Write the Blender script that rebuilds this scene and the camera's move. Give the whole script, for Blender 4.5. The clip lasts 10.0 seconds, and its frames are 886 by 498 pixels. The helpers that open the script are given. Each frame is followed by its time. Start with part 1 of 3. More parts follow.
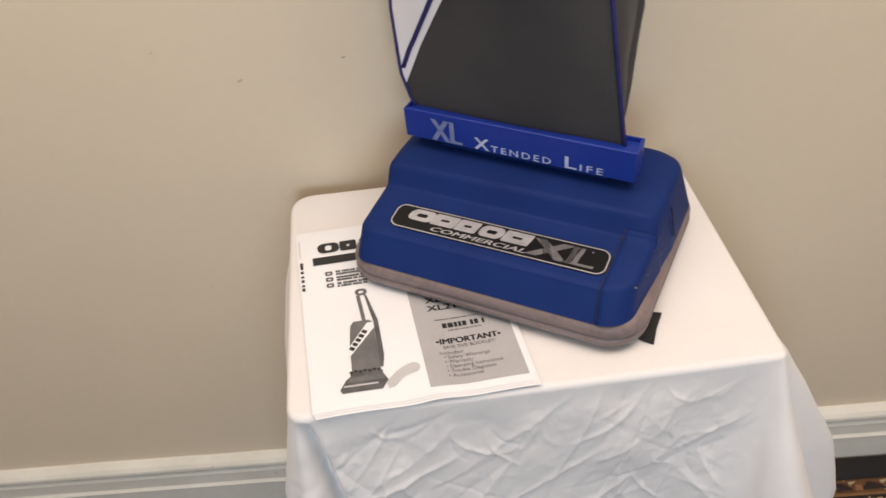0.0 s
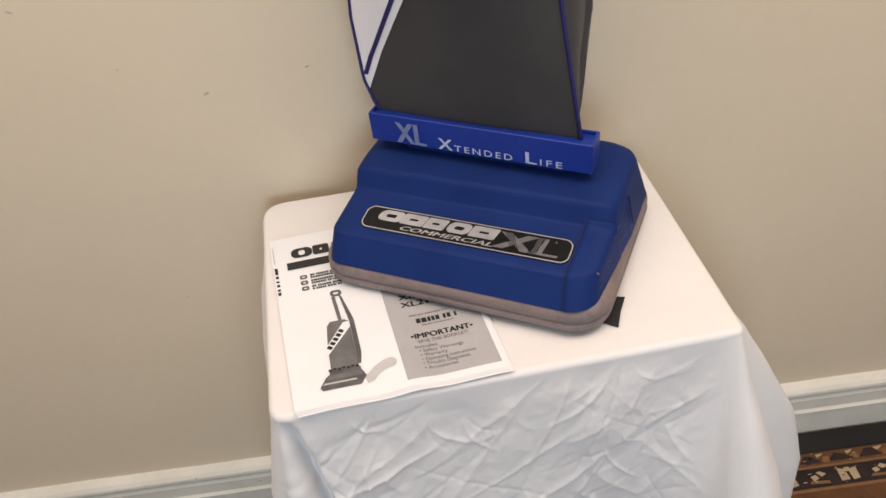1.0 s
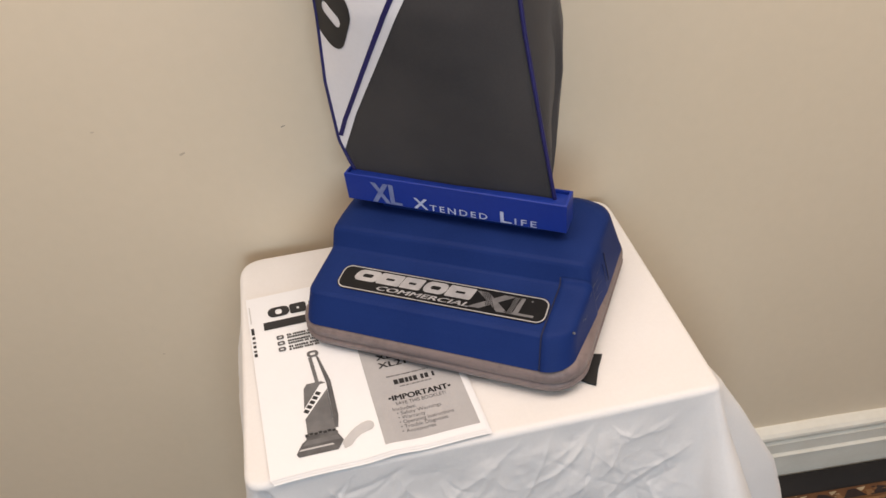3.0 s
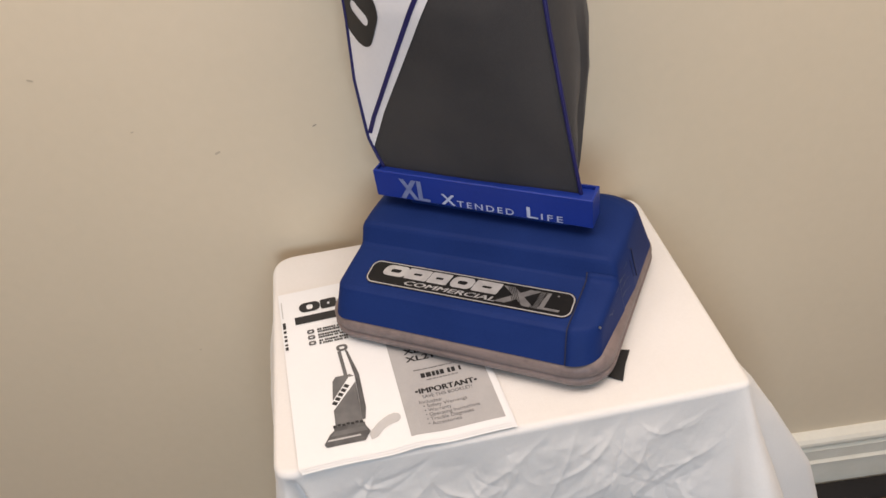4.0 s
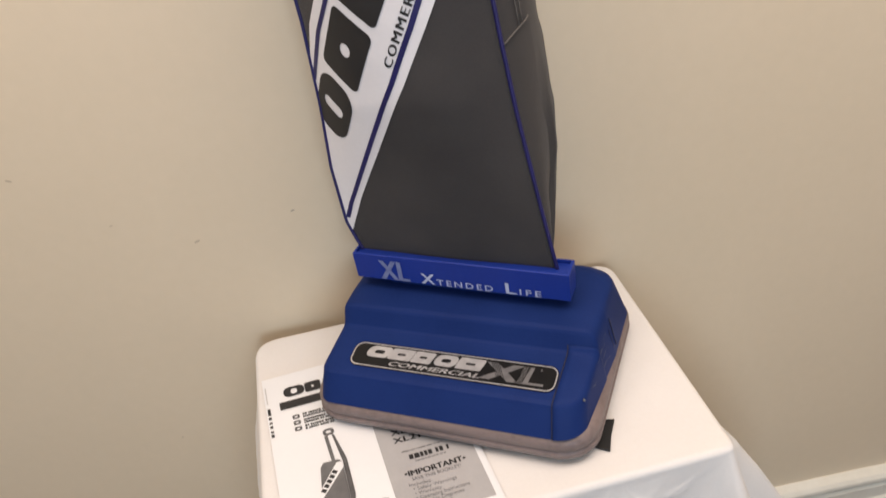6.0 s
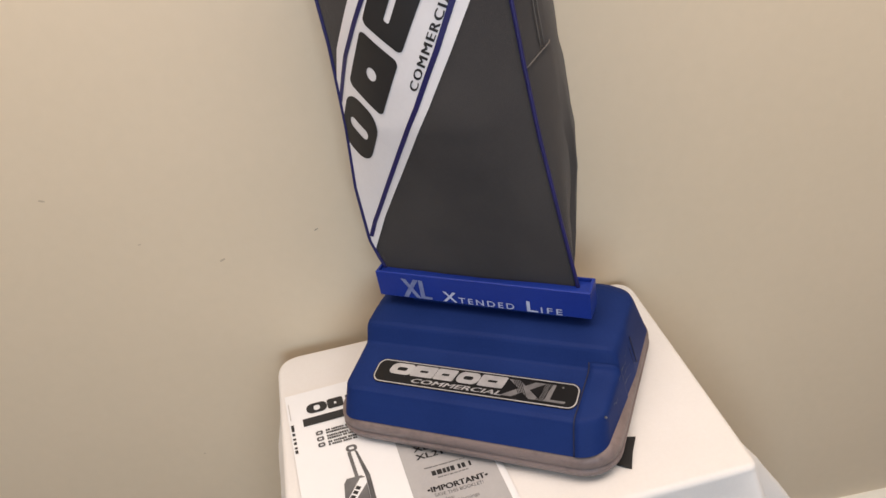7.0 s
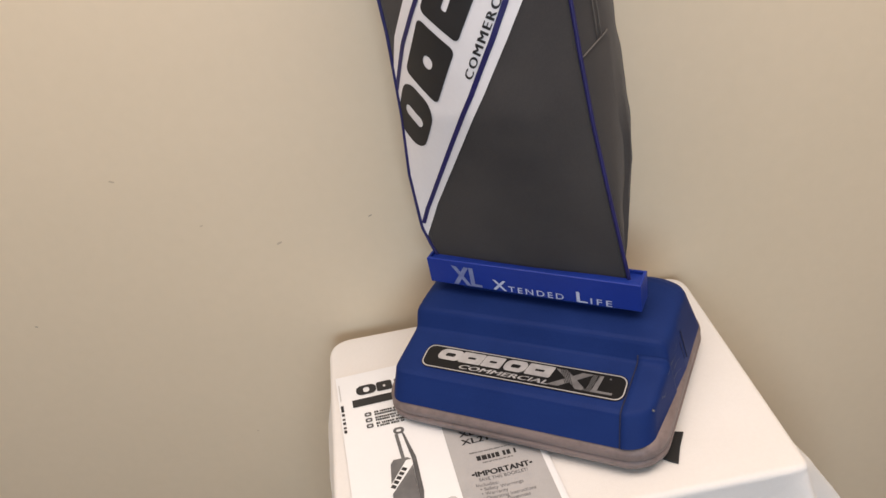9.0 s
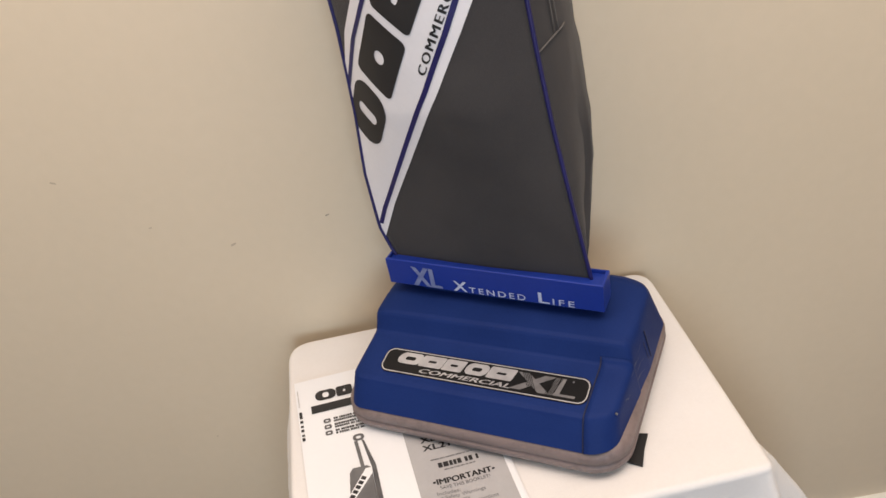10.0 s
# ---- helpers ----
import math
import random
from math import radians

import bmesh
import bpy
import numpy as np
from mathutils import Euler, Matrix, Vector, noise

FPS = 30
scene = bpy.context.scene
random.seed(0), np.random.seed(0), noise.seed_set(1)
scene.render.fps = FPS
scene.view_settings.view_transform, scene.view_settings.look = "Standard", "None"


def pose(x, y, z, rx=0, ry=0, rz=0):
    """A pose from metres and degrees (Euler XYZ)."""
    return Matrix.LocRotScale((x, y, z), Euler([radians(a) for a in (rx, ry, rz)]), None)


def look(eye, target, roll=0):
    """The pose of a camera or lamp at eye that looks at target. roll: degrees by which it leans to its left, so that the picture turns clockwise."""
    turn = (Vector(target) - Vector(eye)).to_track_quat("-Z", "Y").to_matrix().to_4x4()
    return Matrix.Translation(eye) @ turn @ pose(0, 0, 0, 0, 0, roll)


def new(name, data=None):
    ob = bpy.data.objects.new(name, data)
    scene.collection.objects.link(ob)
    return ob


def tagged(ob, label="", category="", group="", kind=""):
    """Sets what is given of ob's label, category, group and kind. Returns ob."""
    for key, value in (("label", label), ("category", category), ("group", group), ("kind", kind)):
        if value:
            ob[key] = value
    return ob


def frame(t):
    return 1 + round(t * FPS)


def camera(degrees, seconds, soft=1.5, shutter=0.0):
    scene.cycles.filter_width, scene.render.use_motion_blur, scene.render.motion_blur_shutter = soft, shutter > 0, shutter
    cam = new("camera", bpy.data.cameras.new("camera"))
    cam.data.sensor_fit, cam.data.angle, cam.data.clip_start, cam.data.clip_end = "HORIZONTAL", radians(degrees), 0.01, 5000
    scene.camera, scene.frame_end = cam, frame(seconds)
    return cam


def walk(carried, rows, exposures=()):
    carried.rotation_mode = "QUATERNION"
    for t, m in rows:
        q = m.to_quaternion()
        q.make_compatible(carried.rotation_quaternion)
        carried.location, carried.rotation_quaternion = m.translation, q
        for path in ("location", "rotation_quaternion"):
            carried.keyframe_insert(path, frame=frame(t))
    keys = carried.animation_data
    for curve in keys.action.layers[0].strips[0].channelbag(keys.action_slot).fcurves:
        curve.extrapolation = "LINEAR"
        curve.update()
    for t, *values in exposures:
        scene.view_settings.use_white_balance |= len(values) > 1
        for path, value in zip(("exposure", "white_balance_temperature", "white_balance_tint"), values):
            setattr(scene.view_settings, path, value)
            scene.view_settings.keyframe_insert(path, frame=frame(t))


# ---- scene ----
cam = camera(63.5, 10.0, shutter=0.4)
PATH = [
    (0, (0.21, -0.733, 1.363), (0.16, 0.75, 0.022), -6.9),
    (0.5, (0.217, -0.74, 1.371), (0.239, 0.744, 0.030), -8.6),
    (1, (0.212, -0.759, 1.375), (0.24, 0.727, 0.037), -7.8),
    (1.5, (0.195, -0.761, 1.378), (0.208, 0.745, 0.063), -5.5),
    (2, (0.202, -0.759, 1.382), (0.252, 0.774, 0.099), -5.3),
    (2.5, (0.224, -0.753, 1.391), (0.301, 0.812, 0.148), -6.9),
    (2.7, (0.224, -0.741, 1.397), (0.328, 0.792, 0.118), -6.7),
    (3.8, (0.234, -0.755, 1.389), (0.222, 0.814, 0.150), -9.8),
    (4, (0.235, -0.758, 1.389), (0.217, 0.808, 0.144), -9.6),
    (4.5, (0.217, -0.763, 1.394), (0.185, 0.789, 0.134), -7.9),
    (5, (0.212, -0.777, 1.390), (0.167, 0.776, 0.131), -8),
    (5.5, (0.225, -0.77, 1.406), (0.215, 0.842, 0.223), -10.8),
    (6, (0.234, -0.755, 1.417), (0.313, 0.895, 0.290), -10.4),
    (6.2, (0.221, -0.764, 1.417), (0.273, 0.918, 0.336), -10.4),
    (7.3, (0.225, -0.764, 1.429), (0.281, 0.918, 0.348), -11.0),
    (7.5, (0.234, -0.773, 1.422), (0.251, 0.93, 0.373), -11.5),
    (8, (0.231, -0.769, 1.424), (0.225, 0.908, 0.334), -12.1),
    (8.5, (0.235, -0.77, 1.425), (0.178, 0.904, 0.332), -12.6),
    (9, (0.224, -0.774, 1.426), (0.131, 0.911, 0.353), -12),
    (9.5, (0.227, -0.761, 1.431), (0.202, 0.903, 0.322), -11.3),
    (10, (0.243, -0.747, 1.420), (0.214, 0.916, 0.309), -11.6),
]
walk(cam, [(t, look(eye, target, roll)) for t, eye, target, roll in PATH])

# ---- light ----
world = bpy.data.worlds.new("world")
scene.world = world
world.use_nodes = True
world.node_tree.nodes["Background"].inputs[0].default_value = (0.75, 0.85, 1.0, 1)
world.node_tree.nodes["Background"].inputs[1].default_value = 0.6


def area_lamp(name, eye, target, sx, sy, watts, colour):
    lamp = bpy.data.lights.new(name, "AREA")
    lamp.shape, lamp.size, lamp.size_y = "RECTANGLE", sx, sy
    lamp.energy, lamp.color = watts, colour
    ob = new(name, lamp)
    ob.matrix_world = look(eye, target)
    return ob


area_lamp("window_daylight", (0.3, -3.42, 1.5), (0.35, 0.0, 0.9), 1.5, 1.3, 43, (0.70, 0.845, 1.0))
area_lamp("ceiling_lamp_light", (0.38, -0.52, 2.42), (0.38, -0.51, 0.0), 2.4, 0.8, 34, (1.0, 0.83, 0.72))

# ---- materials ----


def material(name, base, rough=0.6, metal=0.0, second=None, scale=6.0, fine=120.0, bump=0.05, bump_scale=None, spread=0.35, sheen=0.0, coat=0.0, gloss=0.5):
    """Principled surface whose colour wanders between two tones at two scales, with fine relief."""
    m = bpy.data.materials.new(name)
    m.use_nodes = True
    n, l = m.node_tree.nodes, m.node_tree.links
    b = n["Principled BSDF"]
    b.inputs["Roughness"].default_value, b.inputs["Metallic"].default_value = rough, metal
    b.inputs["Specular IOR Level"].default_value = gloss
    b.inputs["Sheen Weight"].default_value, b.inputs["Coat Weight"].default_value = sheen, coat
    second = second or tuple(c * 0.86 for c in base)
    tc = n.new("ShaderNodeTexCoord")
    big, small = n.new("ShaderNodeTexNoise"), n.new("ShaderNodeTexNoise")
    big.inputs["Scale"].default_value, small.inputs["Scale"].default_value = scale, fine
    big.inputs["Detail"].default_value, small.inputs["Detail"].default_value = 5, 3
    for t in (big, small):
        l.new(tc.outputs["Object"], t.inputs["Vector"])
    add = n.new("ShaderNodeMath")
    add.operation = "MULTIPLY_ADD"
    l.new(small.outputs["Fac"], add.inputs[0])
    add.inputs[1].default_value = spread
    l.new(big.outputs["Fac"], add.inputs[2])
    ramp = n.new("ShaderNodeValToRGB")
    ramp.color_ramp.elements[0].position, ramp.color_ramp.elements[1].position = 0.45, 0.85
    ramp.color_ramp.elements[0].color, ramp.color_ramp.elements[1].color = (*second, 1), (*base, 1)
    l.new(add.outputs[0], ramp.inputs[0])
    l.new(ramp.outputs[0], b.inputs["Base Color"])
    if bump:
        tex = n.new("ShaderNodeTexNoise")
        tex.inputs["Scale"].default_value, tex.inputs["Detail"].default_value = bump_scale or fine, 4
        l.new(tc.outputs["Object"], tex.inputs["Vector"])
        bm = n.new("ShaderNodeBump")
        bm.inputs["Strength"].default_value, bm.inputs["Distance"].default_value = bump, 0.002
        l.new(tex.outputs["Fac"], bm.inputs["Height"])
        l.new(bm.outputs[0], b.inputs["Normal"])
    return m


WALL = material("wall_paint", (0.724, 0.616, 0.464), 0.55, second=(0.684, 0.583, 0.434), scale=1.6, fine=60, bump=0.12, bump_scale=45)
CEIL = material("ceiling_paint", (0.8, 0.78, 0.73), 0.8, bump=0.1)
TRIM = material("trim_paint", (0.78, 0.76, 0.68), 0.35, second=(0.70, 0.67, 0.58), scale=9, fine=70, bump=0.08)
CLOTH = material("white_cotton", (0.765, 0.755, 0.748), 0.85, second=(0.722, 0.708, 0.695), scale=5, fine=300, bump=0.25, bump_scale=900, sheen=0.15)
PAPER = material("white_paper", (0.80, 0.82, 0.85), 0.5, second=(0.775, 0.795, 0.825), scale=12, fine=200, bump=0.04)
PAPER_GREY = material("grey_print", (0.42, 0.42, 0.43), 0.5, second=(0.38, 0.38, 0.39), scale=40, fine=400, bump=0.0)
INK = material("black_ink", (0.018, 0.018, 0.02), 0.55, bump=0.0)
INK_MID = material("dark_grey_ink", (0.07, 0.07, 0.075), 0.5, second=(0.12, 0.12, 0.125), scale=60, bump=0.0)
INK_GREY = material("mid_grey_ink", (0.15, 0.15, 0.155), 0.5, second=(0.10, 0.10, 0.105), scale=45, bump=0.0)
INK_PALE = material("pale_grey_ink", (0.52, 0.52, 0.53), 0.5, bump=0.0)
BLUE = material("blue_plastic", (0.0112, 0.0285, 0.132), 0.50, second=(0.0086, 0.0225, 0.108), scale=14, fine=420, spread=0.45, bump=0.10, bump_scale=700, gloss=0.06)
BLUE_BRIGHT = material("bright_blue_plastic", (0.013, 0.037, 0.28), 0.36, second=(0.011, 0.032, 0.24), scale=10, fine=200, bump=0.03, gloss=0.25)
SCUFF = material("scuffed_blue_plastic", (0.045, 0.060, 0.130), 0.6, second=(0.020, 0.036, 0.115), scale=180, fine=900, bump=0.1)
SEAM = material("dark_seam", (0.008, 0.012, 0.05), 0.6, bump=0.0)
RUBBER = material("taupe_rubber", (0.205, 0.158, 0.152), 0.5, second=(0.130, 0.100, 0.095), scale=26, fine=160, spread=0.6, bump=0.15)
BAG = material("charcoal_fabric", (0.054, 0.050, 0.050), 0.75, second=(0.036, 0.034, 0.036), scale=9, fine=500, spread=0.30, bump=0.35, bump_scale=1400, sheen=0.08, gloss=0.3)
BAG_SEAM = material("grey_stitching", (0.11, 0.10, 0.095), 0.8, fine=900, bump=0.3)
BAND = material("white_vinyl", (0.80, 0.79, 0.82), 0.45, second=(0.75, 0.74, 0.77), scale=9, fine=200, bump=0.06)
PIPING = material("navy_piping", (0.013, 0.012, 0.108), 0.5, second=(0.009, 0.008, 0.080), scale=30, fine=600, bump=0.2)
LABEL = material("black_label", (0.008, 0.008, 0.009), 0.32, bump=0.0, gloss=0.25)
SILVER = material("silver_print", (0.58, 0.58, 0.60), 0.35, metal=0.6, second=(0.46, 0.46, 0.48), scale=60, bump=0.0)
SILVER_DIM = material("dim_silver_print", (0.23, 0.23, 0.24), 0.40, metal=0.6, second=(0.16, 0.16, 0.17), scale=60, bump=0.0)
PALE_DIM = material("worn_pale_print", (0.20, 0.24, 0.42), 0.5, second=(0.13, 0.16, 0.34), scale=120, fine=700, bump=0.0)
PALE_PRINT = material("pale_print", (0.50, 0.55, 0.72), 0.5, second=(0.36, 0.40, 0.58), scale=90, fine=500, bump=0.0)
TAPE = material("black_tape", (0.010, 0.010, 0.011), 0.75, bump=0.3, bump_scale=800)
WOOD = material("dark_wood", (0.12, 0.06, 0.03), 0.45, scale=4)
CARPET = material("carpet_black", (0.012, 0.011, 0.012), 0.95, second=(0.02, 0.018, 0.018), fine=400, bump=0.6, bump_scale=600)
RUG_BROWN = material("rug_brown", (0.17, 0.075, 0.028), 0.95, second=(0.10, 0.045, 0.02), scale=30, fine=500, bump=0.6, bump_scale=600)
RUG_CREAM = material("rug_cream", (0.48, 0.38, 0.24), 0.95, second=(0.36, 0.28, 0.18), scale=40, fine=500, bump=0.6, bump_scale=600)
RUG_DARK = material("rug_dark", (0.02, 0.013, 0.012), 0.95, second=(0.035, 0.02, 0.018), scale=40, fine=500, bump=0.6, bump_scale=600)
RUG_TAN = material("rug_tan", (0.24, 0.12, 0.05), 0.95, second=(0.18, 0.09, 0.04), scale=40, fine=500, bump=0.6, bump_scale=600)
MARK = material("dark_scuff", (0.40, 0.335, 0.25), 0.8, bump=0.0)
MARK_PALE = material("brown_scuff", (0.55, 0.455, 0.335), 0.8, bump=0.0)
GLASS = material("window_glass", (0.9, 0.95, 1.0), 0.05, bump=0.0)
GLASS.node_tree.nodes["Principled BSDF"].inputs["Transmission Weight"].default_value = 1.0

# ---- mesh helpers ----


def mesh_of(name, verts, faces, mat, smooth=True):
    me = bpy.data.meshes.new(name)
    me.from_pydata([tuple(v) for v in verts], [], faces)
    bm = bmesh.new()
    bm.from_mesh(me)
    bmesh.ops.recalc_face_normals(bm, faces=bm.faces)
    bm.to_mesh(me)
    bm.free()
    me.polygons.foreach_set("use_smooth", [smooth] * len(me.polygons))
    me.materials.append(mat)
    return me


def part(name, me, parent=None, label=""):
    ob = new(name, me)
    ob.parent = parent
    return tagged(ob, label)


def thing(name, label, category, m=None, group="", kind=""):
    ob = new(name)
    ob.empty_display_size = 0.05
    if m is not None:
        ob.matrix_world = m
    return tagged(ob, label, category, group, kind)


def box_mesh(name, lo, hi, mat, bevel=0.0, seg=2):
    bm = bmesh.new()
    bmesh.ops.create_cube(bm, size=1)
    for v in bm.verts:
        v.co = Vector([(a + b) / 2 + c * (b - a) for a, b, c in zip(lo, hi, v.co)])
    if bevel:
        bmesh.ops.bevel(bm, geom=bm.edges[:], offset=bevel, segments=seg, affect="EDGES", profile=0.5)
    me = bpy.data.meshes.new(name)
    bm.to_mesh(me)
    bm.free()
    me.polygons.foreach_set("use_smooth", [bool(bevel)] * len(me.polygons))
    me.materials.append(mat)
    return me


def grid_mesh(name, f, nu, nv, mat, closed_u=False):
    """A sheet of points f(i / nu, j / nv)."""
    cols = nu if closed_u else nu + 1
    verts = [f(i / nu, j / nv) for j in range(nv + 1) for i in range(cols)]
    faces = [(j * cols + i, j * cols + (i + 1) % cols, (j + 1) * cols + (i + 1) % cols, (j + 1) * cols + i) for j in range(nv) for i in range(nu)]
    return mesh_of(name, verts, faces, mat)


def lerp(table, x):
    """Straight interpolation in a short table of (x, y)."""
    xs, ys = zip(*table)
    return float(np.interp(x, xs, ys))


def rounded(w, h, r, n=6, sides=6):
    """The outline of a rounded rectangle about the origin, anticlockwise, with points along its sides."""
    out = []
    for cx, cy, a0 in ((w / 2 - r, h / 2 - r, 0), (-w / 2 + r, h / 2 - r, 90), (-w / 2 + r, -h / 2 + r, 180), (w / 2 - r, -h / 2 + r, 270)):
        arc = [(cx + r * math.cos(radians(a0 + 90 * k / n)), cy + r * math.sin(radians(a0 + 90 * k / n))) for k in range(n + 1)]
        if out:
            (ax, ay), (bx, by) = out[-1], arc[0]
            out += [(ax + (bx - ax) * k / sides, ay + (by - ay) * k / sides) for k in range(1, sides)]
        out += arc
    (ax, ay), (bx, by) = out[-1], out[0]
    return out + [(ax + (bx - ax) * k / sides, ay + (by - ay) * k / sides) for k in range(1, sides)]


def ring_shape(outer, inner, steps):
    """Flat points and faces between two outlines of equal count."""
    n = len(outer)
    verts = [((1 - k / steps) * a[0] + k / steps * b[0], (1 - k / steps) * a[1] + k / steps * b[1]) for k in range(steps + 1) for a, b in zip(outer, inner)]
    faces = [(k * n + i, k * n + (i + 1) % n, (k + 1) * n + (i + 1) % n, (k + 1) * n + i) for k in range(steps) for i in range(n)]
    return verts, faces


def disc_shape(outer, steps=4):
    cx, cy = sum(p[0] for p in outer) / len(outer), sum(p[1] for p in outer) / len(outer)
    v, f = ring_shape(outer, [(cx + (p[0] - cx) * 0.02, cy + (p[1] - cy) * 0.02) for p in outer], steps)
    n = len(outer)
    return v, f + [tuple(range(steps * n, steps * n + n))]


def decal(name, flat, place, mat, parent, label="", twice=0.0, lift=(0, 0, 0.0003)):
    """A flat shape laid on a surface by place(x, y); lettering is made heavier by a second copy a little to the side and above."""
    verts, faces = flat
    at = [Vector(place(x, y)) for x, y in verts]
    if twice:
        n = len(at)
        at += [Vector(place(x + twice, y)) + Vector(lift) for x, y in verts]
        faces = faces + [tuple(k + n for k in f) for f in faces]
    return part(name, mesh_of(name, at, faces, mat, False), parent, label)


def text_shape(body, size, width=None, shear=0.0, apart=1.0):
    """Lettering as flat points and faces; scaled to a width where one is given."""
    cu = bpy.data.curves.new("lettering", "FONT")
    cu.body, cu.size, cu.shear, cu.resolution_u, cu.space_character = body, size, shear, 3, apart
    ob = bpy.data.objects.new("lettering", cu)
    me = bpy.data.meshes.new_from_object(ob)
    bpy.data.objects.remove(ob)
    verts = [(v.co.x, v.co.y) for v in me.vertices]
    faces = [tuple(p.vertices) for p in me.polygons]
    bpy.data.meshes.remove(me)
    x0, x1 = min(v[0] for v in verts), max(v[0] for v in verts)
    k = width / (x1 - x0) if width else 1.0
    return [((x - x0) * k, y) for x, y in verts], faces


def moved(flat, dx, dy, turn=0.0):
    c, s = math.cos(radians(turn)), math.sin(radians(turn))
    return [(dx + c * x - s * y, dy + s * x + c * y) for x, y in flat[0]], flat[1]


def bar(w, h):
    return [(0, 0), (w, 0), (w, h), (0, h)], [(0, 1, 2, 3)]


def tube_mesh(name, pts, r, mat, n=8):
    pts = [Vector(p) for p in pts]
    verts, faces = [], []
    for i, p in enumerate(pts):
        d = (pts[min(i + 1, len(pts) - 1)] - pts[max(i - 1, 0)]).normalized()
        a = d.cross(Vector((0.3, 1, 0.2))).normalized()
        b = d.cross(a)
        verts += [p + r * (math.cos(2 * math.pi * k / n) * a + math.sin(2 * math.pi * k / n) * b) for k in range(n)]
    for i in range(len(pts) - 1):
        faces += [(i * n + k, i * n + (k + 1) % n, (i + 1) * n + (k + 1) % n, (i + 1) * n + k) for k in range(n)]
    faces += [tuple(range(n)), tuple(range((len(pts) - 1) * n, len(pts) * n))]
    return mesh_of(name, verts, faces, mat)


# ---- the room ----
TOP = 0.808                      # the covered table's top
FLOOR = 0.034                    # the carpet's top
X0, X1, Y0, WY, HIGH = -2.3, 2.7, -3.5, 0.028, 2.45
TURNED = pose(0.5, WY, 0, 0, 0, -0.9)


def structure(name, lo, hi, mat, label, category, m=None):
    ob = new(name, box_mesh(name, lo, hi, mat))
    if m is not None:
        ob.matrix_world = m
    return tagged(ob, label, category, kind="structure")


structure("floor", (X0 - 0.1, Y0 - 0.1, -0.1), (X1 + 0.1, 0.3, FLOOR), CARPET, "dark carpeted floor along the wall", "floor")
structure("wall_north", (-2.86, 0.0, 0), (2.26, 0.12, HIGH), WALL, "plain beige painted wall behind the table", "wall", TURNED)
structure("wall_west", (X0 - 0.12, Y0, 0), (X0, 0.02, HIGH), WALL, "plain beige painted side wall", "wall")
structure("wall_east", (X1, Y0, 0), (X1 + 0.12, 0.01, HIGH), WALL, "plain beige painted side wall", "wall")
structure("ceiling", (X0 - 0.1, Y0 - 0.1, HIGH), (X1 + 0.1, 0.25, HIGH + 0.1), CEIL, "plain off-white painted ceiling", "ceiling")


def wall_with_window():
    """The wall behind the camera, with an opening for the window."""
    xs, zs = (X0 - 0.12, -0.45, 1.05, X1 + 0.12), (0, 0.85, 2.15, HIGH)
    bm = bmesh.new()
    for i in range(3):
        for k in range(3):
            if (i, k) != (1, 1):
                g = bmesh.ops.create_cube(bm, size=1)
                for v in g["verts"]:
                    v.co = Vector((xs[i] + (v.co.x + 0.5) * (xs[i + 1] - xs[i]), Y0 - 0.12 + (v.co.y + 0.5) * 0.12, zs[k] + (v.co.z + 0.5) * (zs[k + 1] - zs[k])))
    me = bpy.data.meshes.new("wall_south")
    bm.to_mesh(me)
    bm.free()
    me.materials.append(WALL)
    tagged(new("wall_south", me), "plain beige painted wall with a window", "wall", kind="structure")


wall_with_window()
win = thing("window_1", "white framed window in the wall", "window", kind="structure")
for nm, lo, hi in (("window_sill", (-0.47, Y0 - 0.1, 0.85), (1.07, Y0 + 0.03, 0.88)), ("window_frame", (-0.45, Y0 - 0.1, 2.11), (1.05, Y0 - 0.05, 2.15)),
                   ("window_frame", (-0.45, Y0 - 0.1, 0.88), (-0.41, Y0 - 0.05, 2.11)), ("window_frame", (1.01, Y0 - 0.1, 0.88), (1.05, Y0 - 0.05, 2.11))):
    part(nm, box_mesh(nm, lo, hi, TRIM, 0.003), win)
pane = part("pane", box_mesh("pane", (-0.41, Y0 - 0.08, 0.88), (1.01, Y0 - 0.074, 2.11), GLASS), win)
pane.visible_shadow = False


def baseboard():
    """Moulded skirting: a profile of (depth, height) drawn along the wall."""
    prof = [(0, 0), (0.016, 0), (0.016, 0.101), (0.0185, 0.104), (0.0185, 0.108), (0.013, 0.113), (0.0145, 0.117), (0.0145, 0.143), (0.016, 0.147), (0.011, 0.151),
            (0.0125, 0.155), (0.019, 0.165), (0.021, 0.173), (0.020, 0.179), (0.015, 0.185), (0.004, 0.191), (0, 0.192)]
    n = 240
    verts, faces = [], []
    for i in range(n + 1):
        x = -2.79 + 4.98 * i / n
        for k, (d, z) in enumerate(prof):
            verts.append((x, -d, z + (0.0030 * noise.noise((x * 9, k * 0.1, 0)) if k > 13 else 0)))
    m = len(prof)
    for i in range(n):
        for k in range(m - 1):
            faces.append((i * m + k, (i + 1) * m + k, (i + 1) * m + k + 1, i * m + k + 1))
    me = mesh_of("baseboard", verts, faces, TRIM, False)
    ob = new("baseboard", me)
    ob.matrix_world = TURNED @ pose(0, 0, 0.004)
    tagged(ob, "cream painted moulded baseboard with small nail marks", "baseboard", kind="structure")
    return ob


skirting = baseboard()


